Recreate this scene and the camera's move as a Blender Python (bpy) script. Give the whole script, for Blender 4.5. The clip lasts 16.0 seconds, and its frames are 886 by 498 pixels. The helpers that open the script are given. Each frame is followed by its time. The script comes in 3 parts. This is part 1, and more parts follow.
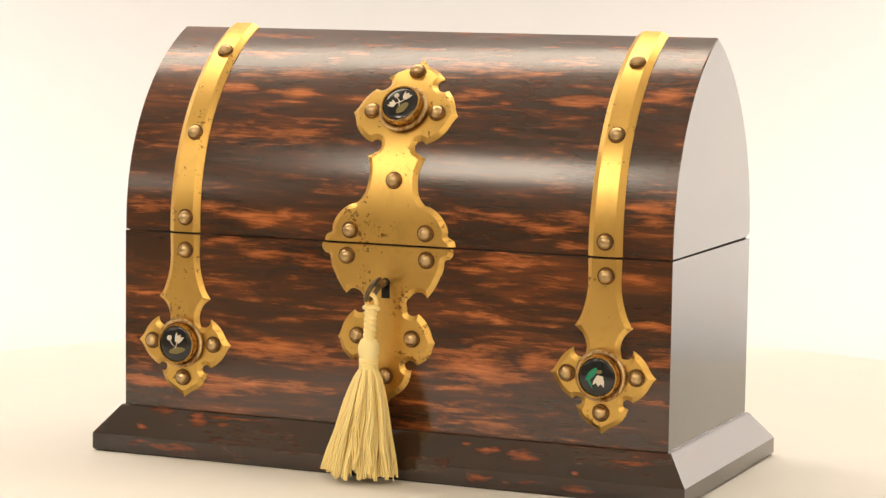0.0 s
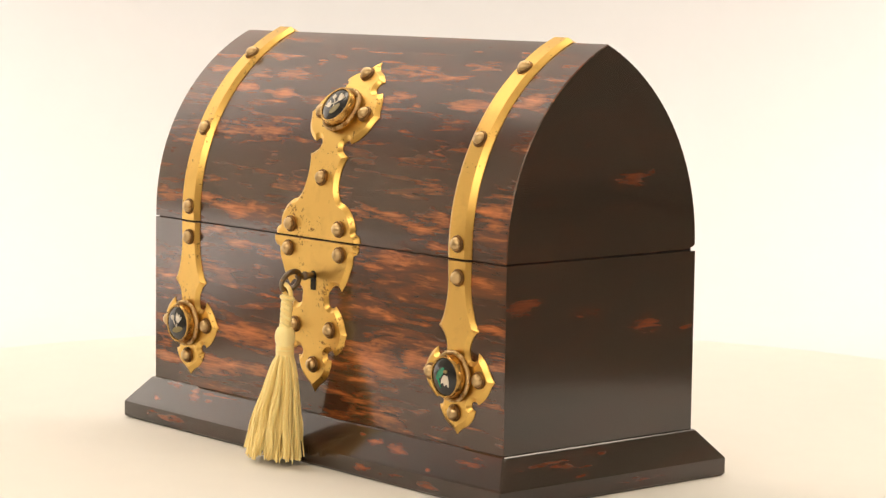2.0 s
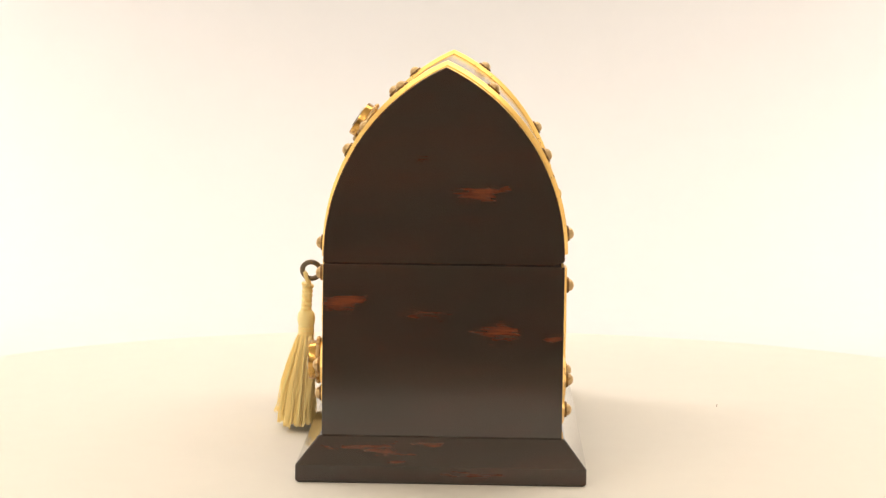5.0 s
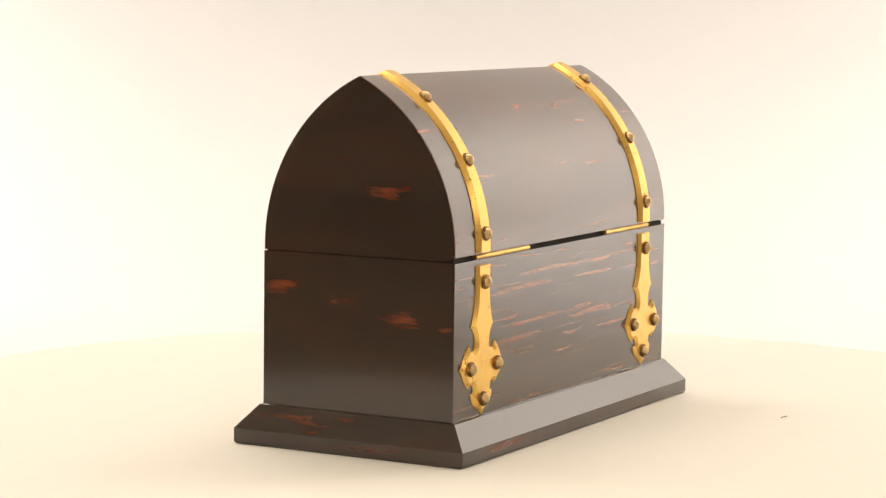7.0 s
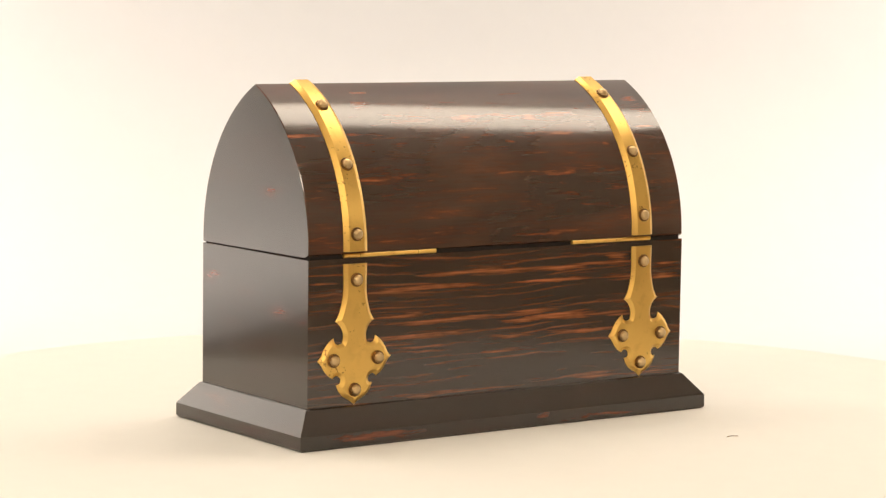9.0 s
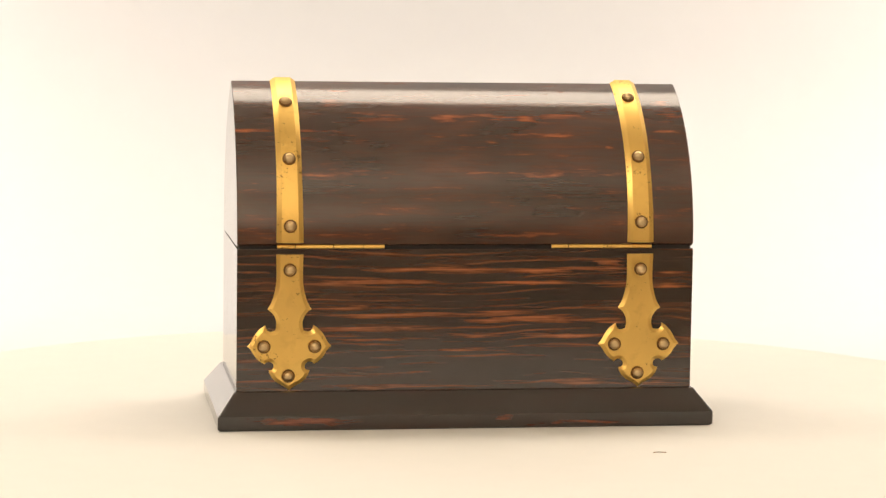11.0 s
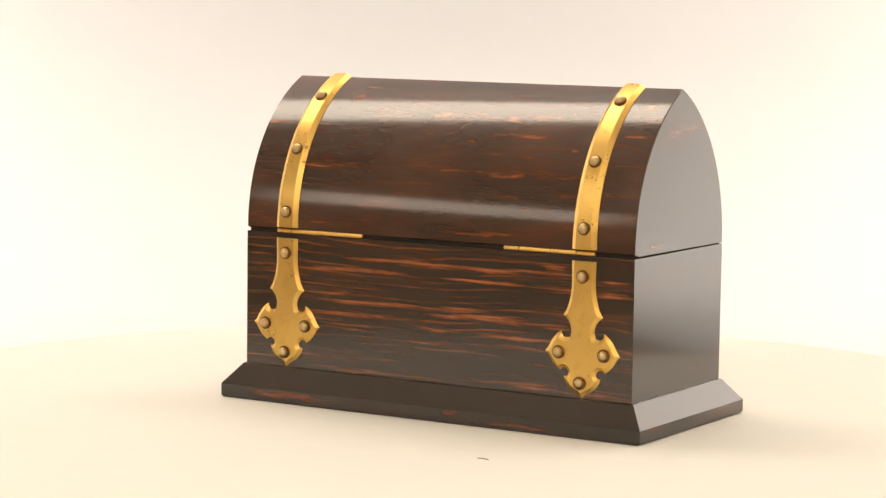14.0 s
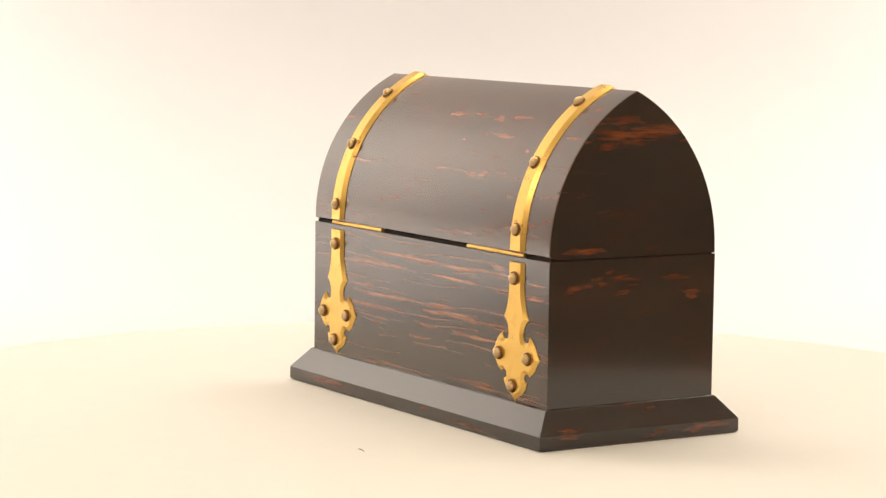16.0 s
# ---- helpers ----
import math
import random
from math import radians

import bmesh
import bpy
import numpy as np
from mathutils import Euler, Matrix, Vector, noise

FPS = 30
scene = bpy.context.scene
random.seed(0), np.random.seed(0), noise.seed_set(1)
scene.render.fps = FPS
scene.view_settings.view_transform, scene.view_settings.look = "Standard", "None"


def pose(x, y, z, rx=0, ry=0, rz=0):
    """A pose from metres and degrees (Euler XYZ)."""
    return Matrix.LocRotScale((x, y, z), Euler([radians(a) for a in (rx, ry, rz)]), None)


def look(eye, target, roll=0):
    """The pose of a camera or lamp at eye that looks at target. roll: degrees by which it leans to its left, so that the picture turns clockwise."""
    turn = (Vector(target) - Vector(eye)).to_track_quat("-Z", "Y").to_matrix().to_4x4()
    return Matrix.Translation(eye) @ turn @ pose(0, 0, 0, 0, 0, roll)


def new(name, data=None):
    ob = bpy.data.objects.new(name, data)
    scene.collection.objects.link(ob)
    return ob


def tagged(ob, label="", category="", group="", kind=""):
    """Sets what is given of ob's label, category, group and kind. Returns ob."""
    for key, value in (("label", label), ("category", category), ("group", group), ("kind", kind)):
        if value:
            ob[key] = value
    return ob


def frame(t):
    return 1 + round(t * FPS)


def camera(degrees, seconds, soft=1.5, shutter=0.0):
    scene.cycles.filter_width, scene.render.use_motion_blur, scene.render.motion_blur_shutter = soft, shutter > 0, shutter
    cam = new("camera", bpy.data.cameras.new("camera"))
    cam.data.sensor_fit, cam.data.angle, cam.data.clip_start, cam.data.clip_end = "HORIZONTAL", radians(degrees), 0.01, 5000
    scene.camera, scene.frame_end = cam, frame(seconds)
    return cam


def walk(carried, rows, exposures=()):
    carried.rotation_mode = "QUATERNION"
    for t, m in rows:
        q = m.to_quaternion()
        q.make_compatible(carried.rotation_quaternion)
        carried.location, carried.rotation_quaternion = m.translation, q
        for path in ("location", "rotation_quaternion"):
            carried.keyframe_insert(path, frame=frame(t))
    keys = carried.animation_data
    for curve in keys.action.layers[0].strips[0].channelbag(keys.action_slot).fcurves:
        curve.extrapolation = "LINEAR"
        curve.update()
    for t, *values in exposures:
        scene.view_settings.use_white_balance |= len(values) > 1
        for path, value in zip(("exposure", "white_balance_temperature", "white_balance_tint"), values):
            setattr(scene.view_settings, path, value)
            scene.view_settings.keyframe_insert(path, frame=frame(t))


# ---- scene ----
LENS = 20.21
cam = camera(LENS, 16.0, soft=1.4)


def aim(x, y, z, yaw, down):
    """Camera pose from its place, its turn to the right and its tilt downwards, in degrees."""
    a, b = radians(yaw), radians(down)
    way = Vector((math.sin(a) * math.cos(b), math.cos(a) * math.cos(b), -math.sin(b)))
    return look((x, y, z), Vector((x, y, z)) + way, 0.79)


PATH = [
    (0.0, -0.0427, -1.0192, 0.1900, 2.023, 6.095),
    (0.5, -0.0413, -1.0173, 0.1892, 1.995, 6.042),
    (1.0, -0.0430, -1.0155, 0.1900, 2.158, 6.098),
    (1.5, -0.0446, -1.0172, 0.1901, 2.315, 6.100),
    (2.0, -0.0437, -1.0440, 0.1939, 2.284, 6.165),
    (2.5, -0.0430, -1.0530, 0.1954, 2.362, 6.205),
    (3.0, -0.0423, -1.0793, 0.1973, 2.346, 6.123),
    (3.5, -0.0415, -1.1111, 0.1997, 2.319, 6.036),
    (6.0, -0.0499, -1.1518, 0.2054, 0.682, 6.072),
    (6.5, -0.0502, -1.1785, 0.2067, 0.659, 5.972),
    (7.0, -0.0512, -1.2079, 0.2115, 0.879, 6.049),
    (7.5, -0.0507, -1.2503, 0.2155, 1.078, 6.002),
    (8.0, -0.0505, -1.2536, 0.2151, 1.456, 5.922),
    (8.5, -0.0500, -1.2570, 0.2155, 1.605, 5.889),
    (9.0, -0.0481, -1.2608, 0.2158, 1.642, 5.871),
    (9.5, -0.0492, -1.2639, 0.2161, 1.773, 5.870),
    (12.0, -0.0503, -1.2807, 0.2179, 1.976, 5.921),
    (12.5, -0.0506, -1.2843, 0.2183, 1.976, 5.936),
    (13.0, -0.0508, -1.2872, 0.2194, 1.956, 5.989),
    (13.5, -0.0509, -1.2906, 0.2195, 1.914, 5.984),
    (14.0, -0.0512, -1.2922, 0.2193, 1.868, 5.984),
    (14.5, -0.0500, -1.2935, 0.2199, 1.760, 6.015),
    (15.0, -0.0500, -1.2956, 0.2200, 1.688, 6.029),
    (15.5, -0.0521, -1.2978, 0.2200, 1.703, 6.027),
    (16.0, -0.0540, -1.2985, 0.2199, 1.707, 6.030),
]
walk(cam, [(t, aim(*p)) for t, *p in PATH])

# ---- light ----
world = bpy.data.worlds.new("room_air")
world.use_nodes = True
world.node_tree.nodes["Background"].inputs[0].default_value = (1.0, 0.93, 0.8, 1)
world.node_tree.nodes["Background"].inputs[1].default_value = 0.05
scene.world = world
scene.view_settings.exposure = 0.11


def area_lamp(name, eye, target, w, h, watts, colour=(1.0, 0.855, 0.69)):
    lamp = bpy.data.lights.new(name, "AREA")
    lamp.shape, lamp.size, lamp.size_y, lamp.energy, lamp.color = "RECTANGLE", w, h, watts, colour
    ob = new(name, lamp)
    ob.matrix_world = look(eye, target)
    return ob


# Unseen light strip, added to brighten the turntable and the paper.
area_lamp("overhead_fill", (0.0, 0.53, 1.66), (0.0, 0.0, 0.0), 3.0, 0.40, 23.5)
# Unseen uplight, added so that wall and ceiling brighten the casket's front.
area_lamp("bounce_fill", (0.0, -2.15, 0.45), (0.0, -2.55, 1.75), 1.2, 0.6, 37)
area_lamp("key_softbox", (0.97, -0.77, 0.50), (0.0, 0.0, 0.10), 0.26, 0.12, 1.0)
area_lamp("fill_softbox", (-0.86, -0.79, 0.77), (0.0, 0.0, 0.1), 0.22, 0.24, 1.8)
area_lamp("centre_softbox", (-0.64, -1.09, 0.73), (0.0, 0.0, 0.1), 0.18, 0.18, 1.4)
area_lamp("side_softbox", (-1.23, -0.59, 0.43), (0.0, 0.0, 0.1), 0.36, 0.16, 0.5)
area_lamp("front_lamp", (0.02, -1.60, 0.95), (0.0, 0.0, 0.1), 0.12, 0.12, 0.6)
area_lamp("low_lamp", (-0.21, -1.60, 0.60), (0.0, 0.0, 0.1), 0.20, 0.08, 0.3)
# Unseen pair, added to brighten the paper flanks that the polish reflects.
area_lamp("backdrop_fill", (1.16, 0.30, 0.50), (1.20, 0.78, 0.36), 0.95, 0.80, 15)
area_lamp("backdrop_fill", (-1.16, 0.30, 0.50), (-1.20, 0.78, 0.36), 0.95, 0.80, 15)

# ---- materials ----


def material(name):
    m = bpy.data.materials.new(name)
    m.use_nodes = True
    return m, m.node_tree.nodes, m.node_tree.links, m.node_tree.nodes["Principled BSDF"]


def ramp(nodes, stops):
    r = nodes.new("ShaderNodeValToRGB")
    while len(r.color_ramp.elements) < len(stops):
        r.color_ramp.elements.new(0.5)
    for e, (p, c) in zip(r.color_ramp.elements, stops):
        e.position, e.color = p, (c if len(c) == 4 else (*c, 1))
    return r


def coords(nodes, links, scale, shift=(0, 0, 0), turn=(0, 0, 0)):
    tc, mp = nodes.new("ShaderNodeTexCoord"), nodes.new("ShaderNodeMapping")
    mp.inputs["Scale"].default_value, mp.inputs["Location"].default_value = scale, shift
    mp.inputs["Rotation"].default_value = turn
    links.new(tc.outputs["Object"], mp.inputs[0])
    return mp.outputs[0]


def noise_tex(nodes, links, vec, scale, detail=4, rough=0.55, distortion=0.0):
    n = nodes.new("ShaderNodeTexNoise")
    n.inputs["Scale"].default_value, n.inputs["Detail"].default_value = scale, detail
    n.inputs["Roughness"].default_value, n.inputs["Distortion"].default_value = rough, distortion
    links.new(vec, n.inputs["Vector"])
    return n.outputs["Fac"]


def calc(nodes, links, op, a, b):
    n = nodes.new("ShaderNodeMath")
    n.operation = op
    for i, v in enumerate((a, b)):
        if isinstance(v, (int, float)):
            n.inputs[i].default_value = v
        else:
            links.new(v, n.inputs[i])
    return n.outputs[0]


def blend(nodes, links, fac, a, b):
    n = nodes.new("ShaderNodeMix")
    n.data_type = "RGBA"
    links.new(fac, n.inputs[0])
    for i, v in ((6, a), (7, b)):
        if isinstance(v, tuple):
            n.inputs[i].default_value = (*v, 1)
        else:
            links.new(v, n.inputs[i])
    return n.outputs[2]


def bump(nodes, links, height, strength, distance, bsdf):
    b = nodes.new("ShaderNodeBump")
    b.inputs["Strength"].default_value, b.inputs["Distance"].default_value = strength, distance
    links.new(height, b.inputs["Height"])
    links.new(b.outputs[0], bsdf.inputs["Normal"])


# The veneer's own flames, in millimetres: place along the grain, height, half length, half width, strength.
LID_FLAMES = [(-65, 159.6, 13, 1.4, 0.7), (-102, 158.7, 6, 1.1, 0.6), (-105, 153.4, 12, 1.6, 0.7), (-73, 152.7, 9, 1.5, 0.6), (-54, 153.8, 14, 1.3, 0.6),
              (-36, 158.5, 5, 1.5, 0.5), (-49, 145.8, 9, 3.0, 1.0), (-74, 146.6, 9, 2.0, 0.6), (-31, 149.1, 7, 1.4, 0.4), (-68, 130.0, 10, 2.6, 0.4),
              (-27, 162.9, 7, 1.4, 0.4), (-60, 96.6, 11, 3.4, 1.0), (-78, 101.1, 9, 2.4, 0.6), (-104, 97.9, 13, 3.7, 0.65), (-44, 99.3, 5, 1.4, 0.5)]
LID_FLAMES_EAST = [(25, 158.6, 18, 1.8, 0.55), (63, 160.8, 12, 2.4, 0.65), (57, 155.2, 14, 1.8, 0.55), (30, 147.6, 10, 1.8, 0.8), (43, 145.0, 5, 1.3, 0.5),
                   (72, 146.5, 12, 2.2, 0.8), (106, 148.2, 8, 2.2, 0.8), (108, 161.3, 7, 1.5, 0.5), (41, 134.6, 11, 1.4, 0.4), (67, 98.0, 10, 3.7, 0.7),
                   (78, 103.5, 9, 1.8, 0.6), (76, 93.7, 9, 1.8, 0.7), (106, 108.0, 8, 2.0, 0.8), (107, 102.7, 8, 2.0, 0.65), (28, 102.0, 8, 2.5, 0.4)]
CASE_FLAMES = [(-71, 87.5, 13, 1.5, 0.6), (-54, 82.4, 11, 2.7, 0.8), (-106, 64.0, 10, 0.6, 0.8), (-32, 62.3, 14, 0.6, 0.8), (-45, 44.1, 26, 4.3, 0.85),
               (-69, 28.5, 16, 4.9, 0.9), (-109, 40.2, 7, 5.0, 0.65), (-104, 28.0, 11, 2.0, 0.7), (-38, 28.8, 13, 2.5, 0.55), (-29, 41.7, 7, 2.5, 0.6)]
CASE_FLAMES_EAST = [(50, 85.3, 15, 2.4, 0.7), (35, 81.7, 9, 2.0, 0.6), (69, 79.2, 8, 1.8, 0.5), (103, 81.5, 9, 1.9, 0.75), (34, 64.5, 12, 0.7, 0.7),
                    (49, 61.9, 4, 1.6, 0.5), (70, 62.2, 9, 1.6, 0.5), (107, 65.0, 7, 1.0, 0.65), (38, 43.6, 23, 4.7, 1.0), (62, 46.9, 9, 3.3, 0.8),
                    (33, 35.0, 12, 1.7, 0.7), (108, 35.7, 7, 1.8, 0.45), (30, 25.9, 9, 1.5, 0.5), (50, 78.6, 6, 1.3, 0.5)]
PLINTH_FLAMES = [(-103, 11.4, 3, 1.5, 1.0), (-81, 14.9, 3.5, 2.1, 1.0), (-60, 16.1, 11, 0.8, 0.6), (-52, 10.7, 3, 0.6, 0.6), (-93, 4.0, 15, 1.2, 0.7),
                 (-98, 16.3, 7, 0.9, 0.5), (-67, 13.3, 3, 0.8, 0.7), (45, 13.4, 4, 0.9, 1.0), (62, 12.7, 6, 1.0, 0.9), (36, 14.8, 2, 0.7, 0.7),
                 (43, 3.2, 5, 1.1, 0.7), (62, 2.2, 7, 0.8, 0.7), (84, 9.6, 2, 0.9, 0.7), (86, 2.7, 4, 1.1, 0.7), (102, 14.1, 8, 0.9, 0.5)]
LID_BACK_FLAMES = [(67, 165.8, 8, 0.9, 0.6), (67, 160.4, 5, 1.0, 0.5), (41, 153.1, 16, 1.2, 0.5), (8, 153.3, 6, 1.7, 0.9), (108, 147.0, 8, 0.7, 0.9),
                   (79, 146.7, 5, 0.7, 0.7), (13, 144.3, 7, 0.6, 0.8), (69, 139.1, 2, 1.0, 0.5), (73, 125.3, 7, 0.5, 0.5), (40, 123.9, 7, 0.6, 0.6), (49, 155.4, 8, 1.0, 0.45)]
LID_BACK_FLAMES_WEST = [(-9, 154.0, 21, 0.9, 0.55), (-36, 153.8, 5, 1.7, 0.95), (-50, 154.7, 11, 0.9, 0.6), (-50, 145.2, 14, 0.6, 0.8), (-104, 160.9, 4, 1.6, 0.6),
                        (-106, 155.6, 7, 0.7, 0.6), (-106, 147.6, 6, 0.6, 0.6), (-1, 144.6, 5, 0.6, 0.6), (-16, 141.9, 3, 0.7, 0.5), (-74, 139.7, 2, 0.7, 0.5),
                        (-15, 126.5, 15, 0.5, 0.6), (-40, 125.4, 9, 0.7, 0.6), (-105, 128.7, 4, 0.5, 0.6), (-24, 96.1, 18, 1.0, 0.5)]
BACK_FLAMES = [(10, 78.9, 33, 0.8, 0.9), (106, 77.3, 8, 0.5, 0.6), (37, 72.4, 41, 1.2, 0.75), (56, 59.1, 23, 0.7, 0.65), (37, 55.1, 44, 1.2, 0.8),
               (57, 48.4, 25, 1.0, 0.7), (50, 43.1, 28, 0.8, 0.65), (39, 40.6, 14, 0.6, 0.55), (23, 26.5, 12, 0.7, 0.5), (56, 20.1, 28, 1.2, 0.5), (5, 37.7, 11, 0.6, 0.5)]
BACK_FLAMES_WEST = [(-36, 78.2, 46, 1.1, 1.0), (-73, 81.2, 6, 1.4, 0.9), (-106, 77.0, 7, 0.7, 0.9), (-29, 71.7, 42, 1.0, 0.9), (-104, 70.3, 8, 1.0, 0.9),
                    (-15, 57.3, 21, 0.8, 0.65), (-29, 52.7, 39, 1.3, 1.0), (-49, 52.5, 8, 1.4, 1.0), (-73, 51.6, 7, 0.6, 0.6), (-5, 45.0, 21, 0.9, 0.7),
                    (-53, 44.5, 25, 0.7, 0.8), (2, 37.8, 28, 0.7, 0.7), (-59, 20.2, 13, 1.4, 0.8), (-96, 20.1, 15, 1.0, 0.7)]
PLINTH_BACK_FLAMES = [(84, 4.0, 24, 1.3, 0.8), (-18, 4.5, 4, 1.0, 0.6), (-50, 1.5, 20, 0.6, 0.6)]
END_EAST_FLAMES = [(-40, 71.6, 9, 2.2, 1.0), (-7, 68.0, 10, 2.6, 0.7), (22, 61.1, 8, 3.4, 0.9), (45, 59.8, 4, 1.5, 0.6), (16, 119.9, 10, 2.6, 0.8),
                   (-10, 130.8, 4, 1.3, 0.5), (-10, 14.9, 14, 1.6, 0.8), (-36, 12.2, 12, 1.4, 0.6), (-19, 9.4, 9, 1.3, 0.65), (12, 3.5, 12, 1.2, 0.6)]
END_WEST_FLAMES = [(-1, 149.0, 28, 4.4, 0.8), (9, 156.1, 20, 2.2, 0.5), (22, 144.0, 13, 1.6, 0.6), (28, 93.0, 12, 1.6, 0.8), (-9, 93.3, 5, 1.4, 0.45),
                   (7, 80.2, 14, 2.6, 0.7), (0, 74.3, 10, 2.2, 0.5), (-34, 69.6, 5, 1.7, 0.6), (34, 76.0, 7, 1.7, 0.5), (-24, 78.6, 11, 1.4, 0.55),
                   (-36, 4.4, 12, 1.7, 1.0), (42, 7.0, 10, 1.4, 0.8), (-12, 2.8, 10, 1.4, 0.5)]


def calamander(name, along, seed, flames, streak, ground=(0.040, 0.0195, 0.0115), wild=0.35, ragged=1.0, across=150.0, length=20.0, satin=0.0, lines=0.0, loose=1.0):
    """Polished calamander veneer: near black with orange-brown flames that run along one axis, each at its own place."""
    m, nodes, links, bsdf = material(name)

    def stretched(wide, run, k):
        q = [wide, wide, wide]
        q[along] = run
        return coords(nodes, links, q, (seed * k, seed * 1.7 * k, seed * 0.6 * k))

    def vector(op, a, *more):
        n = nodes.new("ShaderNodeVectorMath")
        n.operation = op
        for k, v in enumerate((a, *more)):
            if isinstance(v, tuple):
                n.inputs[k].default_value = v
            else:
                links.new(v, n.inputs[k])
        return n

    fibre = noise_tex(nodes, links, stretched(900, 24, 1.0), 1.0, 6, 0.65, 0.4)
    figure = noise_tex(nodes, links, stretched(across, length, 2.1), 1.0, 6, 0.62, 0.5)
    fine = noise_tex(nodes, links, stretched(across * 3.2, length * 3.0, 3.3), 1.0, 5, 0.65, 0.6)
    cloud = noise_tex(nodes, links, stretched(38, 10, 1.3), 1.0, 3, 0.55, 0.4)
    # the place on the face, wandering a little so that no flame keeps a smooth outline
    drift = nodes.new("ShaderNodeTexNoise")
    drift.inputs["Scale"].default_value, drift.inputs["Detail"].default_value = 1.0, 5
    drift.inputs["Roughness"].default_value = 0.6
    links.new(stretched(95, 34, 0.7), drift.inputs["Vector"])
    push = [0.0, 0.0, 0.0065 * ragged]
    push[along] = 0.020
    half = tuple(-0.5 * v for v in push)
    tc = nodes.new("ShaderNodeTexCoord")
    off = vector("MULTIPLY_ADD", drift.outputs["Color"], tuple(push), half)
    place = vector("ADD", tc.outputs["Object"], off.outputs[0]).outputs[0]
    field = None
    for u, z, hu, hz, power in flames:
        sc, sh = [0.0, 0.0, 1000.0 / (hz * 1.7)], [0.0, 0.0, -z / (hz * 1.7)]
        sc[along], sh[along] = 1000.0 / (hu * 1.5), -u / (hu * 1.5)
        r = vector("LENGTH", vector("MULTIPLY_ADD", place, tuple(sc), tuple(sh)).outputs[0]).outputs["Value"]
        one = calc(nodes, links, "MULTIPLY", calc(nodes, links, "SUBTRACT", 1.0, r), power)
        field = calc(nodes, links, "MAXIMUM", one, 0.0 if field is None else field)
    rough_edge = calc(nodes, links, "ADD", calc(nodes, links, "MULTIPLY", calc(nodes, links, "SUBTRACT", figure, 0.5), 2.6),
                      calc(nodes, links, "MULTIPLY", calc(nodes, links, "SUBTRACT", fine, 0.5), 2.0))
    gate = calc(nodes, links, "MINIMUM", calc(nodes, links, "ADD", calc(nodes, links, "MULTIPLY", field, 4.0), loose), 1.0)
    torn = calc(nodes, links, "ADD", field, calc(nodes, links, "MULTIPLY", rough_edge, gate))
    flame = ramp(nodes, [(0.20, (0, 0, 0)), (0.50, (0.45, 0.45, 0.45)), (0.95, (1, 1, 1))])
    links.new(torn, flame.inputs[0])
    halo = ramp(nodes, [(-0.0, (0, 0, 0)), (0.5, (1, 1, 1))])
    links.new(calc(nodes, links, "ADD", calc(nodes, links, "MULTIPLY", field, 0.9), calc(nodes, links, "MULTIPLY", rough_edge, 0.5)), halo.inputs[0])
    stray = ramp(nodes, [(0.52, (0, 0, 0)), (0.74, (wild, wild, wild))])
    links.new(calc(nodes, links, "ADD", calc(nodes, links, "MULTIPLY", figure, 0.6), calc(nodes, links, "MULTIPLY", cloud, 0.42)), stray.inputs[0])
    amount = calc(nodes, links, "MAXIMUM", flame.outputs[0], stray.outputs[0])
    vein = ramp(nodes, [(0.46, (0, 0, 0)), (0.66, (1, 1, 1))])
    links.new(calc(nodes, links, "ADD", calc(nodes, links, "MULTIPLY", figure, 0.55), calc(nodes, links, "MULTIPLY", fine, 0.48)), vein.inputs[0])
    if lines:
        w = nodes.new("ShaderNodeTexWave")
        w.wave_type, w.bands_direction = "BANDS", "Z"
        w.inputs["Scale"].default_value, w.inputs["Distortion"].default_value = lines, 16.0
        w.inputs["Detail"].default_value, w.inputs["Detail Scale"].default_value = 5.0, 0.20
        q = [1, 1, 1]
        q[along] = 0.42
        links.new(coords(nodes, links, q, (seed * 0.01, 0, seed * 0.013)), w.inputs["Vector"])
        thin = ramp(nodes, [(0.78, (0, 0, 0)), (1.0, (0.5, 0.5, 0.5))])
        links.new(w.outputs["Fac"], thin.inputs[0])
        broken = ramp(nodes, [(0.46, (0.05, 0.05, 0.05)), (0.58, (1, 1, 1))])
        links.new(figure, broken.inputs[0])
        amount = calc(nodes, links, "MAXIMUM", amount, calc(nodes, links, "MULTIPLY", thin.outputs[0], broken.outputs[0]))
    fib = ramp(nodes, [(0.34, (0.55, 0.55, 0.55)), (0.56, (1, 1, 1))])
    links.new(fibre, fib.inputs[0])
    amount = calc(nodes, links, "MULTIPLY", amount, fib.outputs[0])
    dark = blend(nodes, links, fibre, tuple(c * 0.35 for c in ground), tuple(c * 1.25 for c in ground))
    deep = ramp(nodes, [(0.38, (0, 0, 0)), (0.68, (1, 1, 1))])
    links.new(cloud, deep.inputs[0])
    dark = blend(nodes, links, deep.outputs[0], dark, (ground[0] * 1.7, ground[1] * 1.45, ground[2] * 1.35))
    dark = blend(nodes, links, calc(nodes, links, "MULTIPLY", vein.outputs[0], min(1.0, wild * 2.2)), dark, (streak[0] * 0.20, streak[1] * 0.16, streak[2] * 0.20))
    warm = blend(nodes, links, calc(nodes, links, "MULTIPLY", halo.outputs[0], 0.75), dark, (streak[0] * 0.17, streak[1] * 0.14, streak[2] * 0.18))
    hue = blend(nodes, links, fine, (streak[0] * 0.66, streak[1] * 0.56, streak[2] * 0.55), (streak[0] * 1.2, streak[1] * 1.3, streak[2] * 1.35))
    links.new(blend(nodes, links, amount, warm, hue), bsdf.inputs["Base Color"])
    bsdf.inputs["IOR"].default_value = 1.55
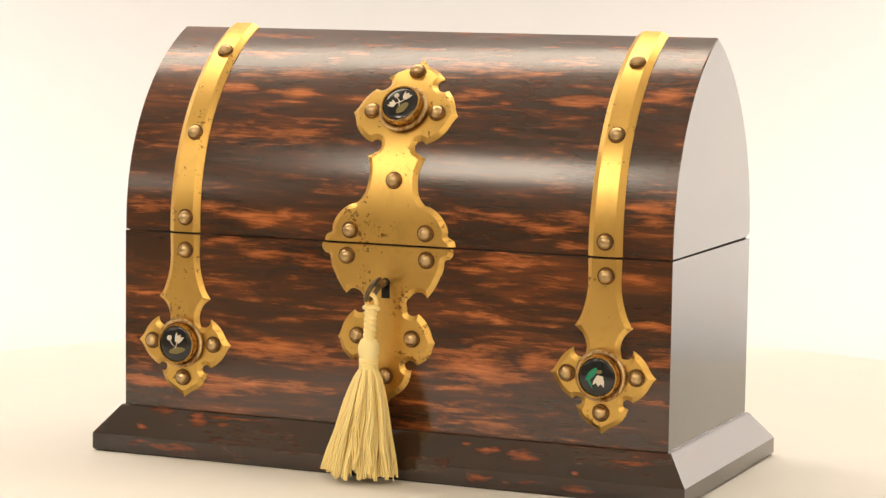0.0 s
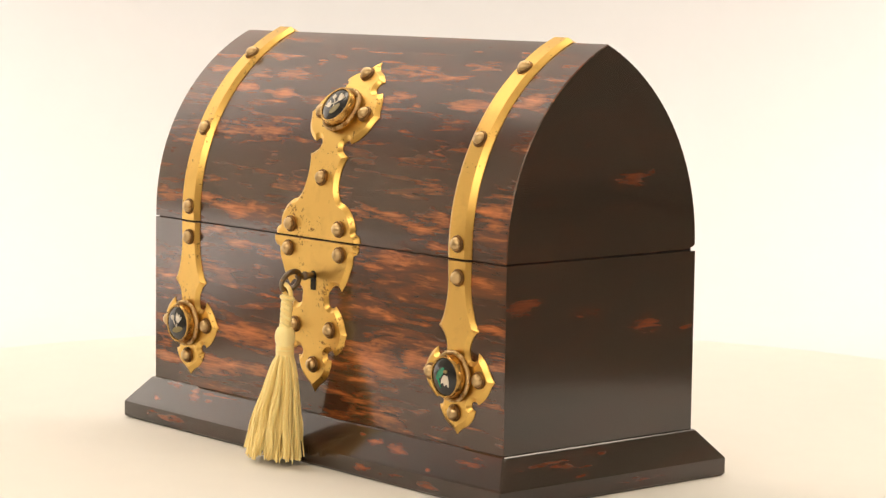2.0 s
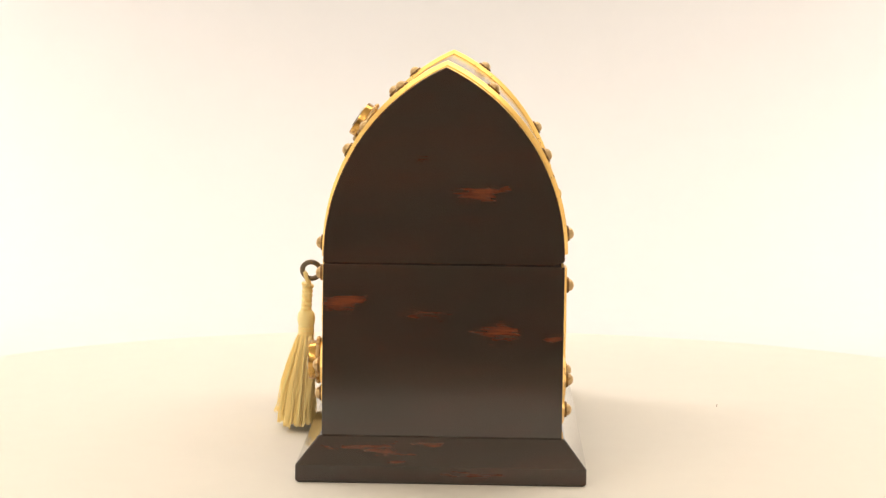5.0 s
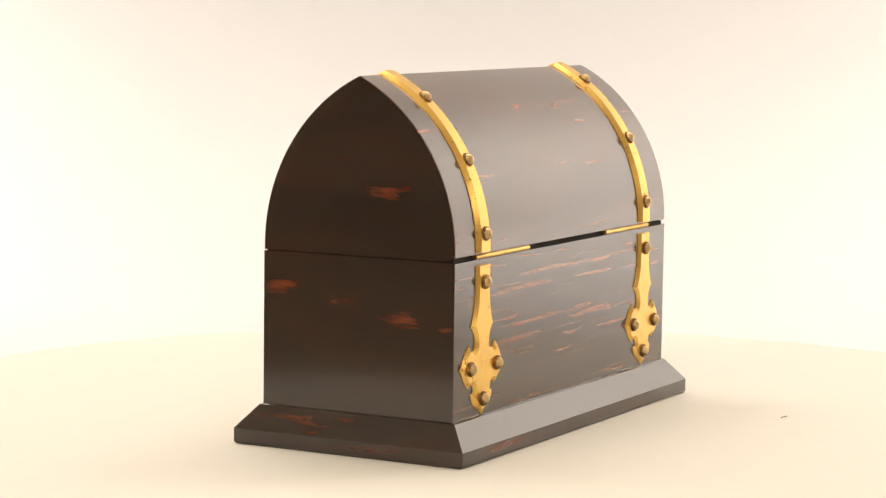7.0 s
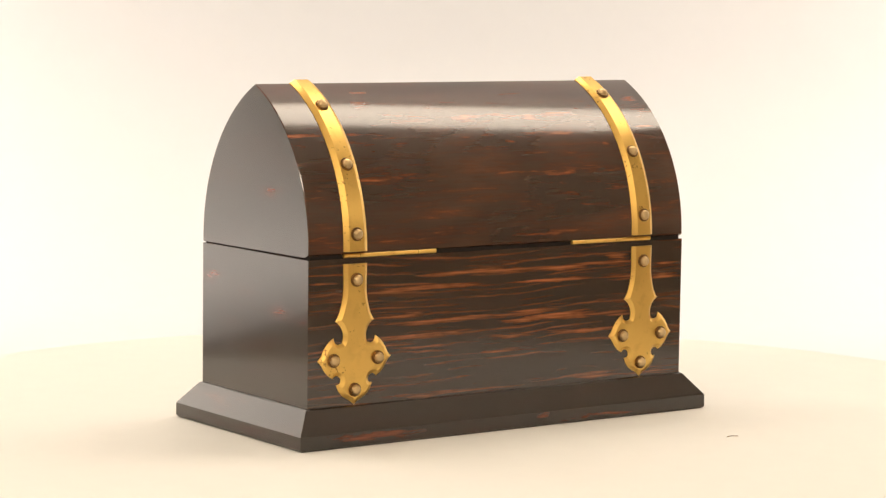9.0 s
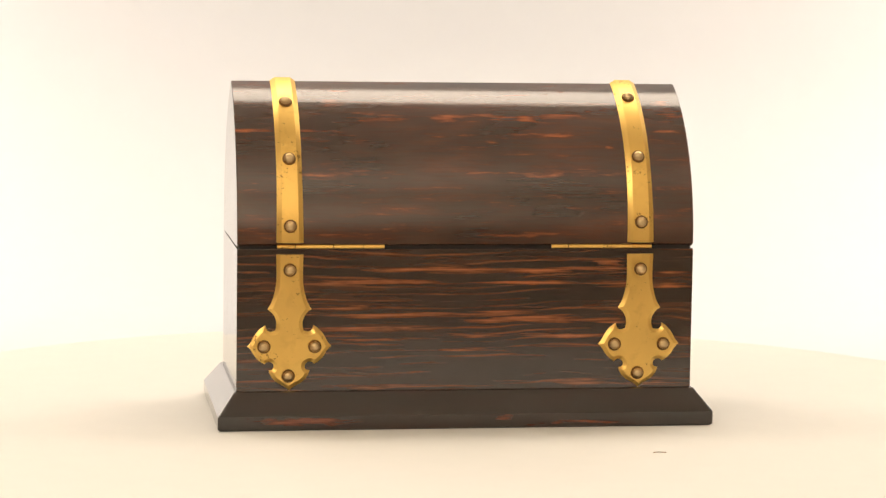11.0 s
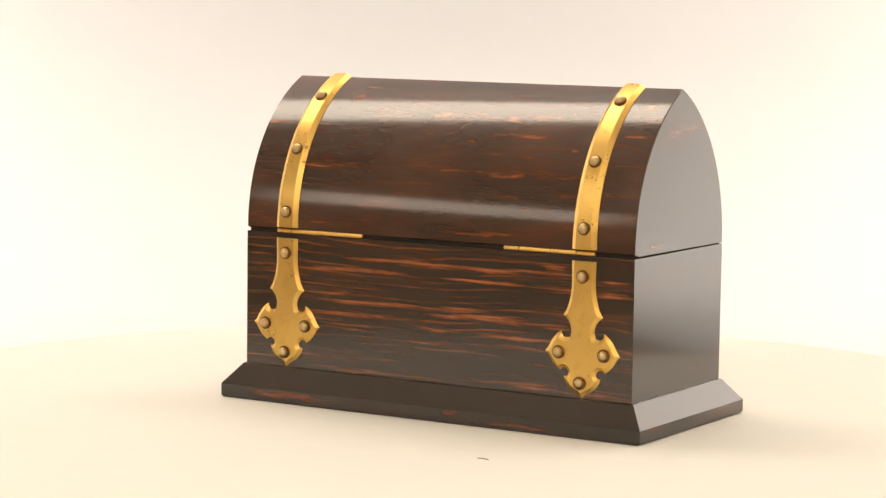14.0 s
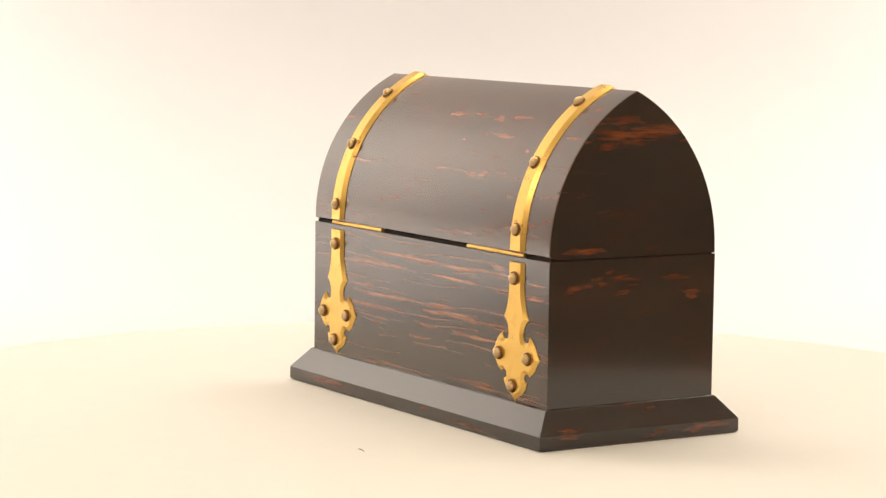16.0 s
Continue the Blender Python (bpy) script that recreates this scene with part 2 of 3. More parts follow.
    bsdf.inputs["Coat Weight"].default_value, bsdf.inputs["Coat Roughness"].default_value = 0.55, 0.10 + satin
    smear = noise_tex(nodes, links, coords(nodes, links, (22, 22, 22), (seed, 0, 0)), 1.0, 4, 0.6)
    rr = nodes.new("ShaderNodeMapRange")
    rr.inputs["To Min"].default_value, rr.inputs["To Max"].default_value = 0.09 + satin, 0.19 + satin * 1.4
    links.new(smear, rr.inputs[0])
    links.new(rr.outputs[0], bsdf.inputs["Roughness"])
    bump(nodes, links, calc(nodes, links, "ADD", fibre, smear), 0.035, 0.0004, bsdf)
    return m


FLAME, RUST = (0.60, 0.185, 0.048), (0.36, 0.088, 0.024)
WOOD = calamander("calamander_front", 0, 3.1, CASE_FLAMES + CASE_FLAMES_EAST, FLAME)
WOOD_LID = calamander("calamander_lid", 0, 7.4, LID_FLAMES + LID_FLAMES_EAST, FLAME, satin=0.055)
WOOD_LID_BACK = calamander("calamander_lid_back", 0, 4.6, LID_BACK_FLAMES + LID_BACK_FLAMES_WEST, (0.34, 0.090, 0.025), (0.046, 0.0245, 0.016), 0.22, 0.5, 240.0, 26.0, 0.0, loose=0.7)
WOOD_BACK = calamander("calamander_back", 0, 11.7, BACK_FLAMES + BACK_FLAMES_WEST, (0.36, 0.115, 0.036), (0.018, 0.0120, 0.0078), 0.16, 0.45, 260.0, 12.0, 0.02, 82.0, 0.6)
WOOD_END = calamander("calamander_end_east", 1, 5.3, END_EAST_FLAMES, (0.15, 0.030, 0.008), (0.0135, 0.0090, 0.0063), 0.22, 2.4, 210.0, 26.0, loose=0.45)
WOOD_END_WEST = calamander("calamander_end_west", 1, 9.1, END_WEST_FLAMES, (0.20, 0.048, 0.013), (0.0135, 0.0090, 0.0065), 0.16, 2.0, 190.0, 22.0, loose=0.6)
WOOD_PLINTH = calamander("calamander_plinth", 0, 13.9, PLINTH_FLAMES, RUST, (0.023, 0.0145, 0.0098), 0.10, 1.1, 230.0, 40.0, loose=0.4)
WOOD_PLINTH_BACK = calamander("calamander_plinth_back", 0, 6.7, PLINTH_BACK_FLAMES, (0.20, 0.046, 0.015), (0.016, 0.0112, 0.0082), 0.10, 1.0, 230.0, 24.0, loose=0.4)


def brass(name, tint=(0.85, 0.55, 0.155), lo=0.26, hi=0.42, spots=0.655):
    m, nodes, links, bsdf = material(name)
    v = coords(nodes, links, (1, 1, 1))
    cloud = noise_tex(nodes, links, v, 60, 4)
    speck = noise_tex(nodes, links, v, 620, 3, 0.6)
    wide = noise_tex(nodes, links, v, 90, 2)
    r = ramp(nodes, [(spots, (0, 0, 0)), (spots + 0.05, (1, 1, 1))])
    links.new(calc(nodes, links, "ADD", calc(nodes, links, "MULTIPLY", speck, 0.6), calc(nodes, links, "MULTIPLY", wide, 0.5)), r.inputs[0])
    body = blend(nodes, links, cloud, tuple(c * 0.85 for c in tint), tint)
    stain = ramp(nodes, [(0.54, (0, 0, 0)), (0.78, (0.30, 0.30, 0.30))])
    links.new(noise_tex(nodes, links, coords(nodes, links, (1, 1, 1), (0.3, 0.1, 0.7)), 130, 5, 0.62, 0.4), stain.inputs[0])
    body = blend(nodes, links, stain.outputs[0], body, (tint[0] * 0.52, tint[1] * 0.44, tint[2] * 0.42))
    links.new(blend(nodes, links, r.outputs[0], body, (0.33, 0.175, 0.055)), bsdf.inputs["Base Color"])
    bsdf.inputs["Metallic"].default_value = 1.0
    rr = nodes.new("ShaderNodeMapRange")
    rr.inputs["To Min"].default_value, rr.inputs["To Max"].default_value = lo, hi
    links.new(cloud, rr.inputs[0])
    links.new(rr.outputs[0], bsdf.inputs["Roughness"])
    bump(nodes, links, speck, 0.06, 0.0003, bsdf)
    return m


BRASS = brass("gilt_brass")
PITTED = brass("pitted_brass", spots=0.632)
STUD = brass("stud_brass", (0.62, 0.45, 0.24), 0.24, 0.38, 0.60)
TARNISH = brass("tarnished_brass", (0.22, 0.13, 0.06), 0.42, 0.60, 0.60)
BEZEL = brass("bezel_brass", (0.66, 0.40, 0.12), 0.18, 0.34, 0.62)
STEEL = brass("key_steel", (0.20, 0.165, 0.13), 0.28, 0.45, 0.62)


def plain(name, colour, rough, coat=0.0, grain=300.0, vary=0.12, relief=0.03):
    m, nodes, links, bsdf = material(name)
    n = noise_tex(nodes, links, coords(nodes, links, (1, 1, 1)), grain, 4)
    links.new(blend(nodes, links, n, tuple(c * (1 - vary) for c in colour), tuple(min(1, c * (1 + vary)) for c in colour)), bsdf.inputs["Base Color"])
    bsdf.inputs["Roughness"].default_value = rough
    bsdf.inputs["Coat Weight"].default_value = coat
    bump(nodes, links, n, relief, 0.0005, bsdf)
    return m


ONYX = plain("black_marble", (0.012, 0.013, 0.015), 0.14, 0.2, 200, 0.3, 0.0)
IVORY = plain("white_marble", (0.72, 0.66, 0.56), 0.25, 0.3, 600)
OLIVE = plain("olive_marble", (0.22, 0.18, 0.07), 0.25, 0.3, 600, 0.3)
GREEN = plain("malachite", (0.01, 0.22, 0.12), 0.22, 0.3, 500, 0.5)
FOOT_SHADE = plain("foot_shade_black", (0.012, 0.012, 0.012), 0.9)
# Near-black that stands for the shade in keyhole and lid seam.
DARK = plain("hollow_shade_black", (0.008, 0.007, 0.006), 0.8)
CARD = plain("cream_card", (0.755, 0.75, 0.72), 0.8, 0.0, 60, 0.02, 0.02)
PAPER = plain("white_paper", (0.642, 0.664, 0.715), 0.75, 0.0, 60, 0.015, 0.02)
TAUPE = plain("taupe_plaster", (0.44, 0.41, 0.34), 0.85, 0.0, 14, 0.10, 0.1)
PLASTER = plain("cream_plaster", (0.62, 0.58, 0.51), 0.85, 0.0, 14, 0.10, 0.1)
BOARD = plain("brown_floorboard", (0.26, 0.21, 0.15), 0.5, 0.1, 8, 0.3, 0.1)
CEIL = plain("white_ceiling", (0.70, 0.67, 0.61), 0.9, 0.0, 10, 0.04, 0.05)


def silk():
    m, nodes, links, bsdf = material("gold_silk")
    geo = nodes.new("ShaderNodeNewGeometry")
    n = noise_tex(nodes, links, coords(nodes, links, (1, 1, 0.3)), 900, 4)
    f = calc(nodes, links, "ADD", calc(nodes, links, "MULTIPLY", geo.outputs["Random Per Island"], 0.6), calc(nodes, links, "MULTIPLY", n, 0.4))
    links.new(blend(nodes, links, f, (1.0, 0.74, 0.25), (1.0, 0.90, 0.46)), bsdf.inputs["Base Color"])
    bsdf.inputs["Roughness"].default_value = 0.45
    bsdf.inputs["Sheen Weight"].default_value = 0.3
    bump(nodes, links, n, 0.2, 0.0003, bsdf)
    return m


SILK = silk()

# ---- building ----
from mathutils.geometry import delaunay_2d_cdt


def part(name, bm, mat, parent=None, label="", smooth=40):
    """Links a bmesh as one mesh object, under parent if there is one."""
    bmesh.ops.recalc_face_normals(bm, faces=bm.faces)
    me = bpy.data.meshes.new(name)
    bm.to_mesh(me)
    bm.free()
    for m in (mat if isinstance(mat, (list, tuple)) else [mat]):
        me.materials.append(m)
    if smooth:
        me.shade_smooth()
        me.set_sharp_from_angle(angle=radians(smooth))
    ob = new(name, me)
    ob.parent = parent
    if label:
        tagged(ob, label)
    return ob


def share(name, ob, parent, m=None):
    """Another object on the mesh of ob."""
    o = new(name, ob.data)
    o.parent = parent
    if m is not None:
        o.matrix_local = m
    if ob.get("label"):
        o["label"] = ob["label"]
    return o


def box(x0, y0, z0, x1, y1, z1, bevel=0.0):
    bm = bmesh.new()
    bmesh.ops.create_cube(bm, size=1, matrix=Matrix.LocRotScale(((x0 + x1) / 2, (y0 + y1) / 2, (z0 + z1) / 2), None, (x1 - x0, y1 - y0, z1 - z0)))
    if bevel:
        bmesh.ops.bevel(bm, geom=bm.edges[:], offset=bevel, segments=2, affect="EDGES", profile=0.6)
    return bm


def loft(rings, caps=True):
    """Skin between rings of equal length."""
    bm = bmesh.new()
    vs = [[bm.verts.new(p) for p in ring] for ring in rings]
    n = len(vs[0])
    for a, b in zip(vs, vs[1:]):
        for i in range(n):
            bm.faces.new((a[i], a[(i + 1) % n], b[(i + 1) % n], b[i]))
    if caps:
        bm.faces.new(vs[0][::-1])
        bm.faces.new(vs[-1])
    return bm


def turned(profile, n=28):
    """A body of revolution about z from (radius, height) pairs; closed at both ends."""
    rings = [[(r * math.cos(2 * math.pi * i / n), r * math.sin(2 * math.pi * i / n), z) for i in range(n)] for r, z in profile]
    return loft(rings)


def tube(points, radius, sides=6, bm=None, taper=None):
    """A round rod along a line of points, added to bm if given."""
    bm = bm or bmesh.new()
    pts = [Vector(p) for p in points]
    rings, up = [], None
    for i, p in enumerate(pts):
        d = (pts[min(i + 1, len(pts) - 1)] - pts[max(i - 1, 0)]).normalized()
        if up is None:
            up = d.orthogonal().normalized()
        up = (up - d * up.dot(d)).normalized()
        side = d.cross(up)
        r = radius * (taper[i] if taper else 1)
        rings.append([bm.verts.new(p + r * (math.cos(2 * math.pi * k / sides) * up + math.sin(2 * math.pi * k / sides) * side)) for k in range(sides)])
    for a, b in zip(rings, rings[1:]):
        for i in range(sides):
            bm.faces.new((a[i], a[(i + 1) % sides], b[(i + 1) % sides], b[i]))
    bm.faces.new(rings[0][::-1])
    bm.faces.new(rings[-1])
    return bm


def ring_tube(radius, r, z, n=48, sides=8, wave=0, depth=0.0):
    """A ring about z; with wave, a twisted rope border."""
    bm = bmesh.new()
    rings = []
    for i in range(n):
        a = 2 * math.pi * i / n
        row = []
        for k in range(sides):
            b = 2 * math.pi * k / sides
            q = r * (1 + depth * math.cos(3 * b + wave * a)) if wave else r
            row.append(bm.verts.new(((radius + q * math.cos(b)) * math.cos(a), (radius + q * math.cos(b)) * math.sin(a), z + q * math.sin(b))))
        rings.append(row)
    for i in range(n):
        a, b = rings[i], rings[(i + 1) % n]
        for k in range(sides):
            bm.faces.new((a[k], a[(k + 1) % sides], b[(k + 1) % sides], b[k]))
    return bm


# ---- setting: table, backdrop, room ----
WALL_Y, HALF = 0.78, 1.93
TABLE_Z = -0.030


def backdrop():
    """A white paper sheet that lies on the table and sweeps up the wall."""
    prof, r = [(0.20, TABLE_Z)], 0.22
    for i in range(13):
        a = math.pi / 2 * i / 12
        prof.append((WALL_Y - r + r * math.sin(a), TABLE_Z + r - r * math.cos(a)))
    prof.append((WALL_Y, 1.62))
    rings = []
    for x in (-HALF, HALF):
        rings.append([(x, y, z) for y, z in prof] + [(x, y + 0.002, z - 0.002) for y, z in reversed(prof)])
    tagged(part("backdrop", loft(rings), PAPER), "white seamless paper sheet sweeping up behind the table", "backdrop", kind="structure")


backdrop()
tagged(part("table", box(-1.95, -0.64, TABLE_Z - 0.045, 1.95, 0.80, TABLE_Z - 0.003, 0.004), BOARD), "wide brown wooden table under the white paper", "table", kind="structure")
tagged(part("floor", box(-2.1, -3.0, -0.86, 2.1, 0.9, -0.80), BOARD), "brown boarded floor of the room", "floor", kind="structure")
tagged(part("ceiling", box(-2.1, -3.0, 1.75, 2.1, 0.9, 1.81), CEIL), "plain off-white ceiling", "ceiling", kind="structure")
tagged(part("wall_north", box(-2.1, 0.83, -0.80, 2.1, 0.9, 1.75), PLASTER), "plain cream wall behind the paper", "wall", kind="structure")
tagged(part("wall_south", box(-2.1, -3.0, -0.80, 2.1, -2.93, 1.75), PLASTER), "plain cream wall of the room", "wall", kind="structure")
tagged(part("wall_west", box(-2.1, -2.93, -0.80, -2.03, 0.83, 1.75), TAUPE), "plain taupe wall of the room", "wall", kind="structure")
tagged(part("wall_east", box(2.03, -2.93, -0.80, 2.1, 0.83, 1.75), TAUPE), "plain taupe wall of the room", "wall", kind="structure")
for sx in (-1.7, 1.7):
    for sy in (-0.52, 0.68):
        tagged(part("table_leg", box(sx - 0.035, sy - 0.035, -0.80, sx + 0.035, sy + 0.035, TABLE_Z - 0.045, 0.004), BOARD), "square brown wooden table leg", "table", kind="structure")

# ---- turntable ----
TURN_R, GROUND = 0.34, -0.0009


def build_turntable():
    t = tagged(new("turntable"), "round white display turntable carrying the casket", "turntable")
    part("platter", turned([(0.05, -0.016), (TURN_R - 0.002, -0.016), (TURN_R, -0.014), (TURN_R, GROUND - 0.002), (TURN_R - 0.002, GROUND), (0.05, GROUND)], 128), CARD, t)
    part("foot", turned([(0.14, TABLE_Z), (0.15, TABLE_Z + 0.002), (0.15, -0.018), (0.14, -0.016)], 64), CARD, t)
    bm = tube([(-0.0855, 0.1138, GROUND + 0.0002), (-0.082, 0.1132, GROUND + 0.0004), (-0.0792, 0.1130, GROUND + 0.0002)], 0.0002, 5)
    part("pen_mark", bm, STEEL, t, "short thin dark pencil mark")
    return t


# ---- casket ----
HW, HD = 0.1163, 0.0499
ZM, ZS = 0.0178, 0.0892
Z1, APEX = 0.0922, 0.1708
CY = ((APEX - Z1) ** 2 - HD ** 2) / (2 * HD)
RAD = HD + CY
S_TOP = Z1 + RAD * math.asin((APEX - Z1) / RAD)


def surface(s, h=0.0):
    """(y, z) on the casket's skin, s along it upwards from the front's foot and over the ridge; h off the skin."""
    back = s > S_TOP
    u = 2 * S_TOP - s if back else s
    if u <= Z1:
        y, z, ny, nz = HD + h, u, 1, 0
    else:
        a = (u - Z1) / RAD
        ny, nz = math.cos(a), math.sin(a)
        f = min(1.0, (S_TOP - u) / 0.006)
        if f < 1:
            ny *= f
            q = math.hypot(ny, nz)
            ny, nz = ny / q, nz / q
        y, z = -CY + RAD * math.cos(a) + h * ny, Z1 + RAD * math.sin(a) + h * nz
    return (y if back else -y), z


def skin_length(z):
    """Length along the skin up to the height z."""
    return z if z <= Z1 else Z1 + RAD * math.asin((z - Z1) / RAD)


def on_skin(x, s):
    """Pose on the skin at (x, s): z axis outwards, y axis up the skin."""
    y0, z0 = surface(s)
    y1, z1 = surface(s, 0.001)
    ya, za = surface(s + 0.0005)
    n = Vector((0, y1 - y0, z1 - z0)).normalized()
    up = Vector((0, ya - y0, za - z0)).normalized()
    if s > S_TOP:
        up = -up
    m = Matrix((up.cross(n), up, n)).transposed().to_4x4()
    m.translation = (x, y0, z0)
    return m


def outline(half, x0, close_top=True):
    """A mirrored outline from (x, s, bulge) rows down one side; bulge bows the stretch to the next row."""
    side = []
    for (xa, sa, b), (xb, sb, _) in zip(half, half[1:]):
        a, d = Vector((xa, sa)), Vector((xb - xa, sb - sa))
        n = Vector((-d.y, d.x))
        k = 5 if b else 1
        for i in range(k):
            f = i / k
            side.append(a + d * f + n * (b * 4 * f * (1 - f)))
    side.append(Vector(half[-1][:2]))
    left = [Vector((-p.x, p.y)) for p in reversed(side)]
    pts = side + left
    out = []
    for p in pts:
        if not out or (p - out[-1]).length > 2e-2:
            out.append(p)
    if (out[0] - out[-1]).length < 2e-2:
        out.pop()
    return [(x0 + p.x / 1000, p.y / 1000) for p in out]


def inner_line(pts, rim, flat):
    """The outline moved inwards by rim, kept at least nearly that far from the edge."""
    p = np.array(pts)
    area = 0.5 * np.sum(p[:, 0] * np.roll(p[:, 1], -1) - np.roll(p[:, 0], -1) * p[:, 1])
    d = np.roll(p, -1, 0) - p
    nrm = np.c_[-d[:, 1], d[:, 0]] * np.sign(area)
    nrm /= np.linalg.norm(nrm, axis=1)[:, None]
    v = nrm + np.roll(nrm, 1, 0)
    v /= np.maximum(np.linalg.norm(v, axis=1), 0.2)[:, None]
    q = p + v * rim
    for _ in range(12):
        for i in range(len(q)):
            f = np.clip(np.sum((q[i] - p) * d, 1) / np.sum(d * d, 1), 0, 1)
            near = p + d * f[:, None]
            w = q[i] - near
            k = int(np.argmin(np.sum(w * w, 1)))
            dist = np.linalg.norm(w[k])
            inside = np.dot(w[k], nrm[k]) >= -1e-9
            if dist < 0.93 * rim or not inside:
                way = w[k] / dist if dist > 1e-7 and inside else nrm[k]
                q[i] = near[k] + way * 0.95 * rim
    mid = p[:, 0].mean()
    for i, (x, s) in enumerate(pts):
        if any(abs(s - e) < 2e-4 for e in flat):
            q[i] = (x + math.copysign(rim, mid - x), s)
    return q


def plate(name, pts, parent, label, rim=0.0019, low=0.0003, high=0.0016, flat=(), mat=None):
    """A brass plate with a bevelled rim, laid over the casket's skin."""
    bm = bmesh.new()
    q = inner_line(pts, rim, flat)
    n = len(pts)
    co, _, tris, *_ = delaunay_2d_cdt([Vector(v) for v in q], [], [list(range(n))], 1, 1e-7)
    iv = [bm.verts.new((v.x, v.y, high)) for v in co]
    for t in tris:
        bm.faces.new([iv[k] for k in t])
    ov = [bm.verts.new((x, s, low)) for x, s in pts]
    rv = [bm.verts.new((v[0], v[1], high)) for v in q]
    for k in range(n):
        bm.faces.new((ov[k], ov[(k + 1) % n], rv[(k + 1) % n], rv[k]))
    edges = [bm.edges.get((ov[k], ov[(k + 1) % n])) for k in range(n)]
    ext = bmesh.ops.extrude_edge_only(bm, edges=edges)
    for v in ext["geom"]:
        if isinstance(v, bmesh.types.BMVert):
            v.co.z = -0.0004
    bmesh.ops.remove_doubles(bm, verts=iv + rv, dist=2e-6)
    bmesh.ops.triangulate(bm, faces=bm.faces[:])
    ss = [s for _, s in pts]
    s = max(min(ss), Z1)
    while s < max(ss):
        bmesh.ops.bisect_plane(bm, geom=bm.verts[:] + bm.edges[:] + bm.faces[:], plane_co=(0, s, 0), plane_no=(0, 1, 0), dist=1e-6)
        s += 0.004
    if min(ss) < S_TOP < max(ss):
        bmesh.ops.bisect_plane(bm, geom=bm.verts[:] + bm.edges[:] + bm.faces[:], plane_co=(0, S_TOP, 0), plane_no=(0, 1, 0), dist=1e-6)
    for v in bm.verts:
        y, z = surface(v.co.y, v.co.z)
        v.co = (v.co.x, y, z)
    return part(name, bm, mat or BRASS, parent, label, smooth=24)


STRAP_FRONT = [(6.7, 88.7, 0), (6.5, 80, -0.04), (8.6, 68.5, -0.05), (11.6, 63.0, -0.12), (6.7, 56.0, -0.06), (7.4, 51.5, -0.3),
               (11.9, 54.8, 0.08), (18.4, 48.0, -0.05), (21.0, 44.8, -0.05), (18.4, 41.3, 0.08), (12.0, 35.2, -0.25),
               (8.2, 35.4, -0.3), (10.3, 32.7, 0.12), (4.6, 25.6, -0.06), (0.0, 22.4, 0)]
STRAP_BACK = [(6.8, 86.4, 0), (6.6, 76, -0.04), (8.3, 64.5, -0.05), (11.1, 58.9, -0.12), (6.6, 52.5, -0.06), (7.2, 48.2, -0.35),
              (12.0, 51.0, 0.08), (18.6, 43.6, -0.05), (21.1, 40.3, -0.05), (18.4, 37.2, 0.08), (12.5, 31.3, -0.3),
              (8.0, 31.2, -0.35), (10.3, 28.2, 0.12), (4.4, 21.0, -0.06), (0.0, 17.8, 0)]
CENTRE_LID = [(0.0, 169.8, -0.06), (4.2, 164.6, 0.08), (12.2, 158.6, -0.25), (10.2, 154.6, -0.25), (15.4, 153.0, 0.06), (19.9, 146.2, -0.05),
              (22.2, 141.6, -0.04), (19.8, 136.4, 0.10), (11.4, 129.1, -0.1), (9.6, 130.4, -0.1), (7.6, 129.6, -0.12), (7.2, 127.0, -0.15), (9.4, 125.0, -0.1), (12.3, 123.6, -0.08), (10.6, 112.5, -0.10),
              (14.0, 105.2, -0.05), (16.6, 104.4, 0.10), (24.0, 97.0, 0.08), (24.4, 93.8, -0.12), (25.4, 92.8, 0.20), (27.7, 89.7, 0)]
CENTRE_BODY = [(27.7, 88.8, 0.20), (26.2, 84.8, -0.12), (24.2, 83.8, 0.08), (22.4, 77.5, 0.05), (17.2, 69.4, -0.05), (15.0, 71.4, -0.15), (10.0, 69.2, -0.22),
               (8.8, 65.2, -0.25), (10.8, 62.0, -0.10), (13.6, 63.0, 0.08), (19.0, 55.8, -0.05), (20.7, 52.1, -0.05), (19.0, 47.6, 0.08), (13.2, 42.9, -0.3),
               (8.0, 43.2, -0.3), (10.9, 40.7, 0.12), (5.2, 31.0, -0.06), (0.0, 26.6, 0)]
X_LEFT, X_RIGHT, X_MID = -0.0886, 0.0900, 0.0015


def dome_stud():
    """A domed nail head with a thin dark collar."""
    r = 0.0026
    prof = [(0.0033, 0.0), (0.0034, 0.0010), (0.0031, 0.0015), (r, 0.0015)]
    for i in range(1, 7):
        a = math.pi / 2 * i / 6.4
        prof.append((r * math.cos(a), 0.0015 + 0.0021 * math.sin(a)))
    return turned(prof, 20)


def blob(points, z, h):
    """A thin inlaid chip from a rounded outline, millimetres."""
    bm = bmesh.new()
    lo = [bm.verts.new((x / 1000, y / 1000, z)) for x, y in points]
    hi = [bm.verts.new((x / 1000 * 0.985, y / 1000 * 0.985, z + h)) for x, y in points]
    n = len(lo)
    for i in range(n):
        bm.faces.new((lo[i], lo[(i + 1) % n], hi[(i + 1) % n], hi[i]))
    bm.faces.new(hi)
    return bm


def leaf(cx, cy, length, width, turn, n=14):
    """Outline of a pointed leaf."""
    out = []
    for i in range(n):
        a = 2 * math.pi * i / n
        x, y = length / 2 * math.cos(a), width / 2 * math.sin(a) * abs(math.sin(a)) ** 0.3
        c, s = math.cos(radians(turn)), math.sin(radians(turn))
        out.append((cx + x * c - y * s, cy + x * s + y * c))
    return out


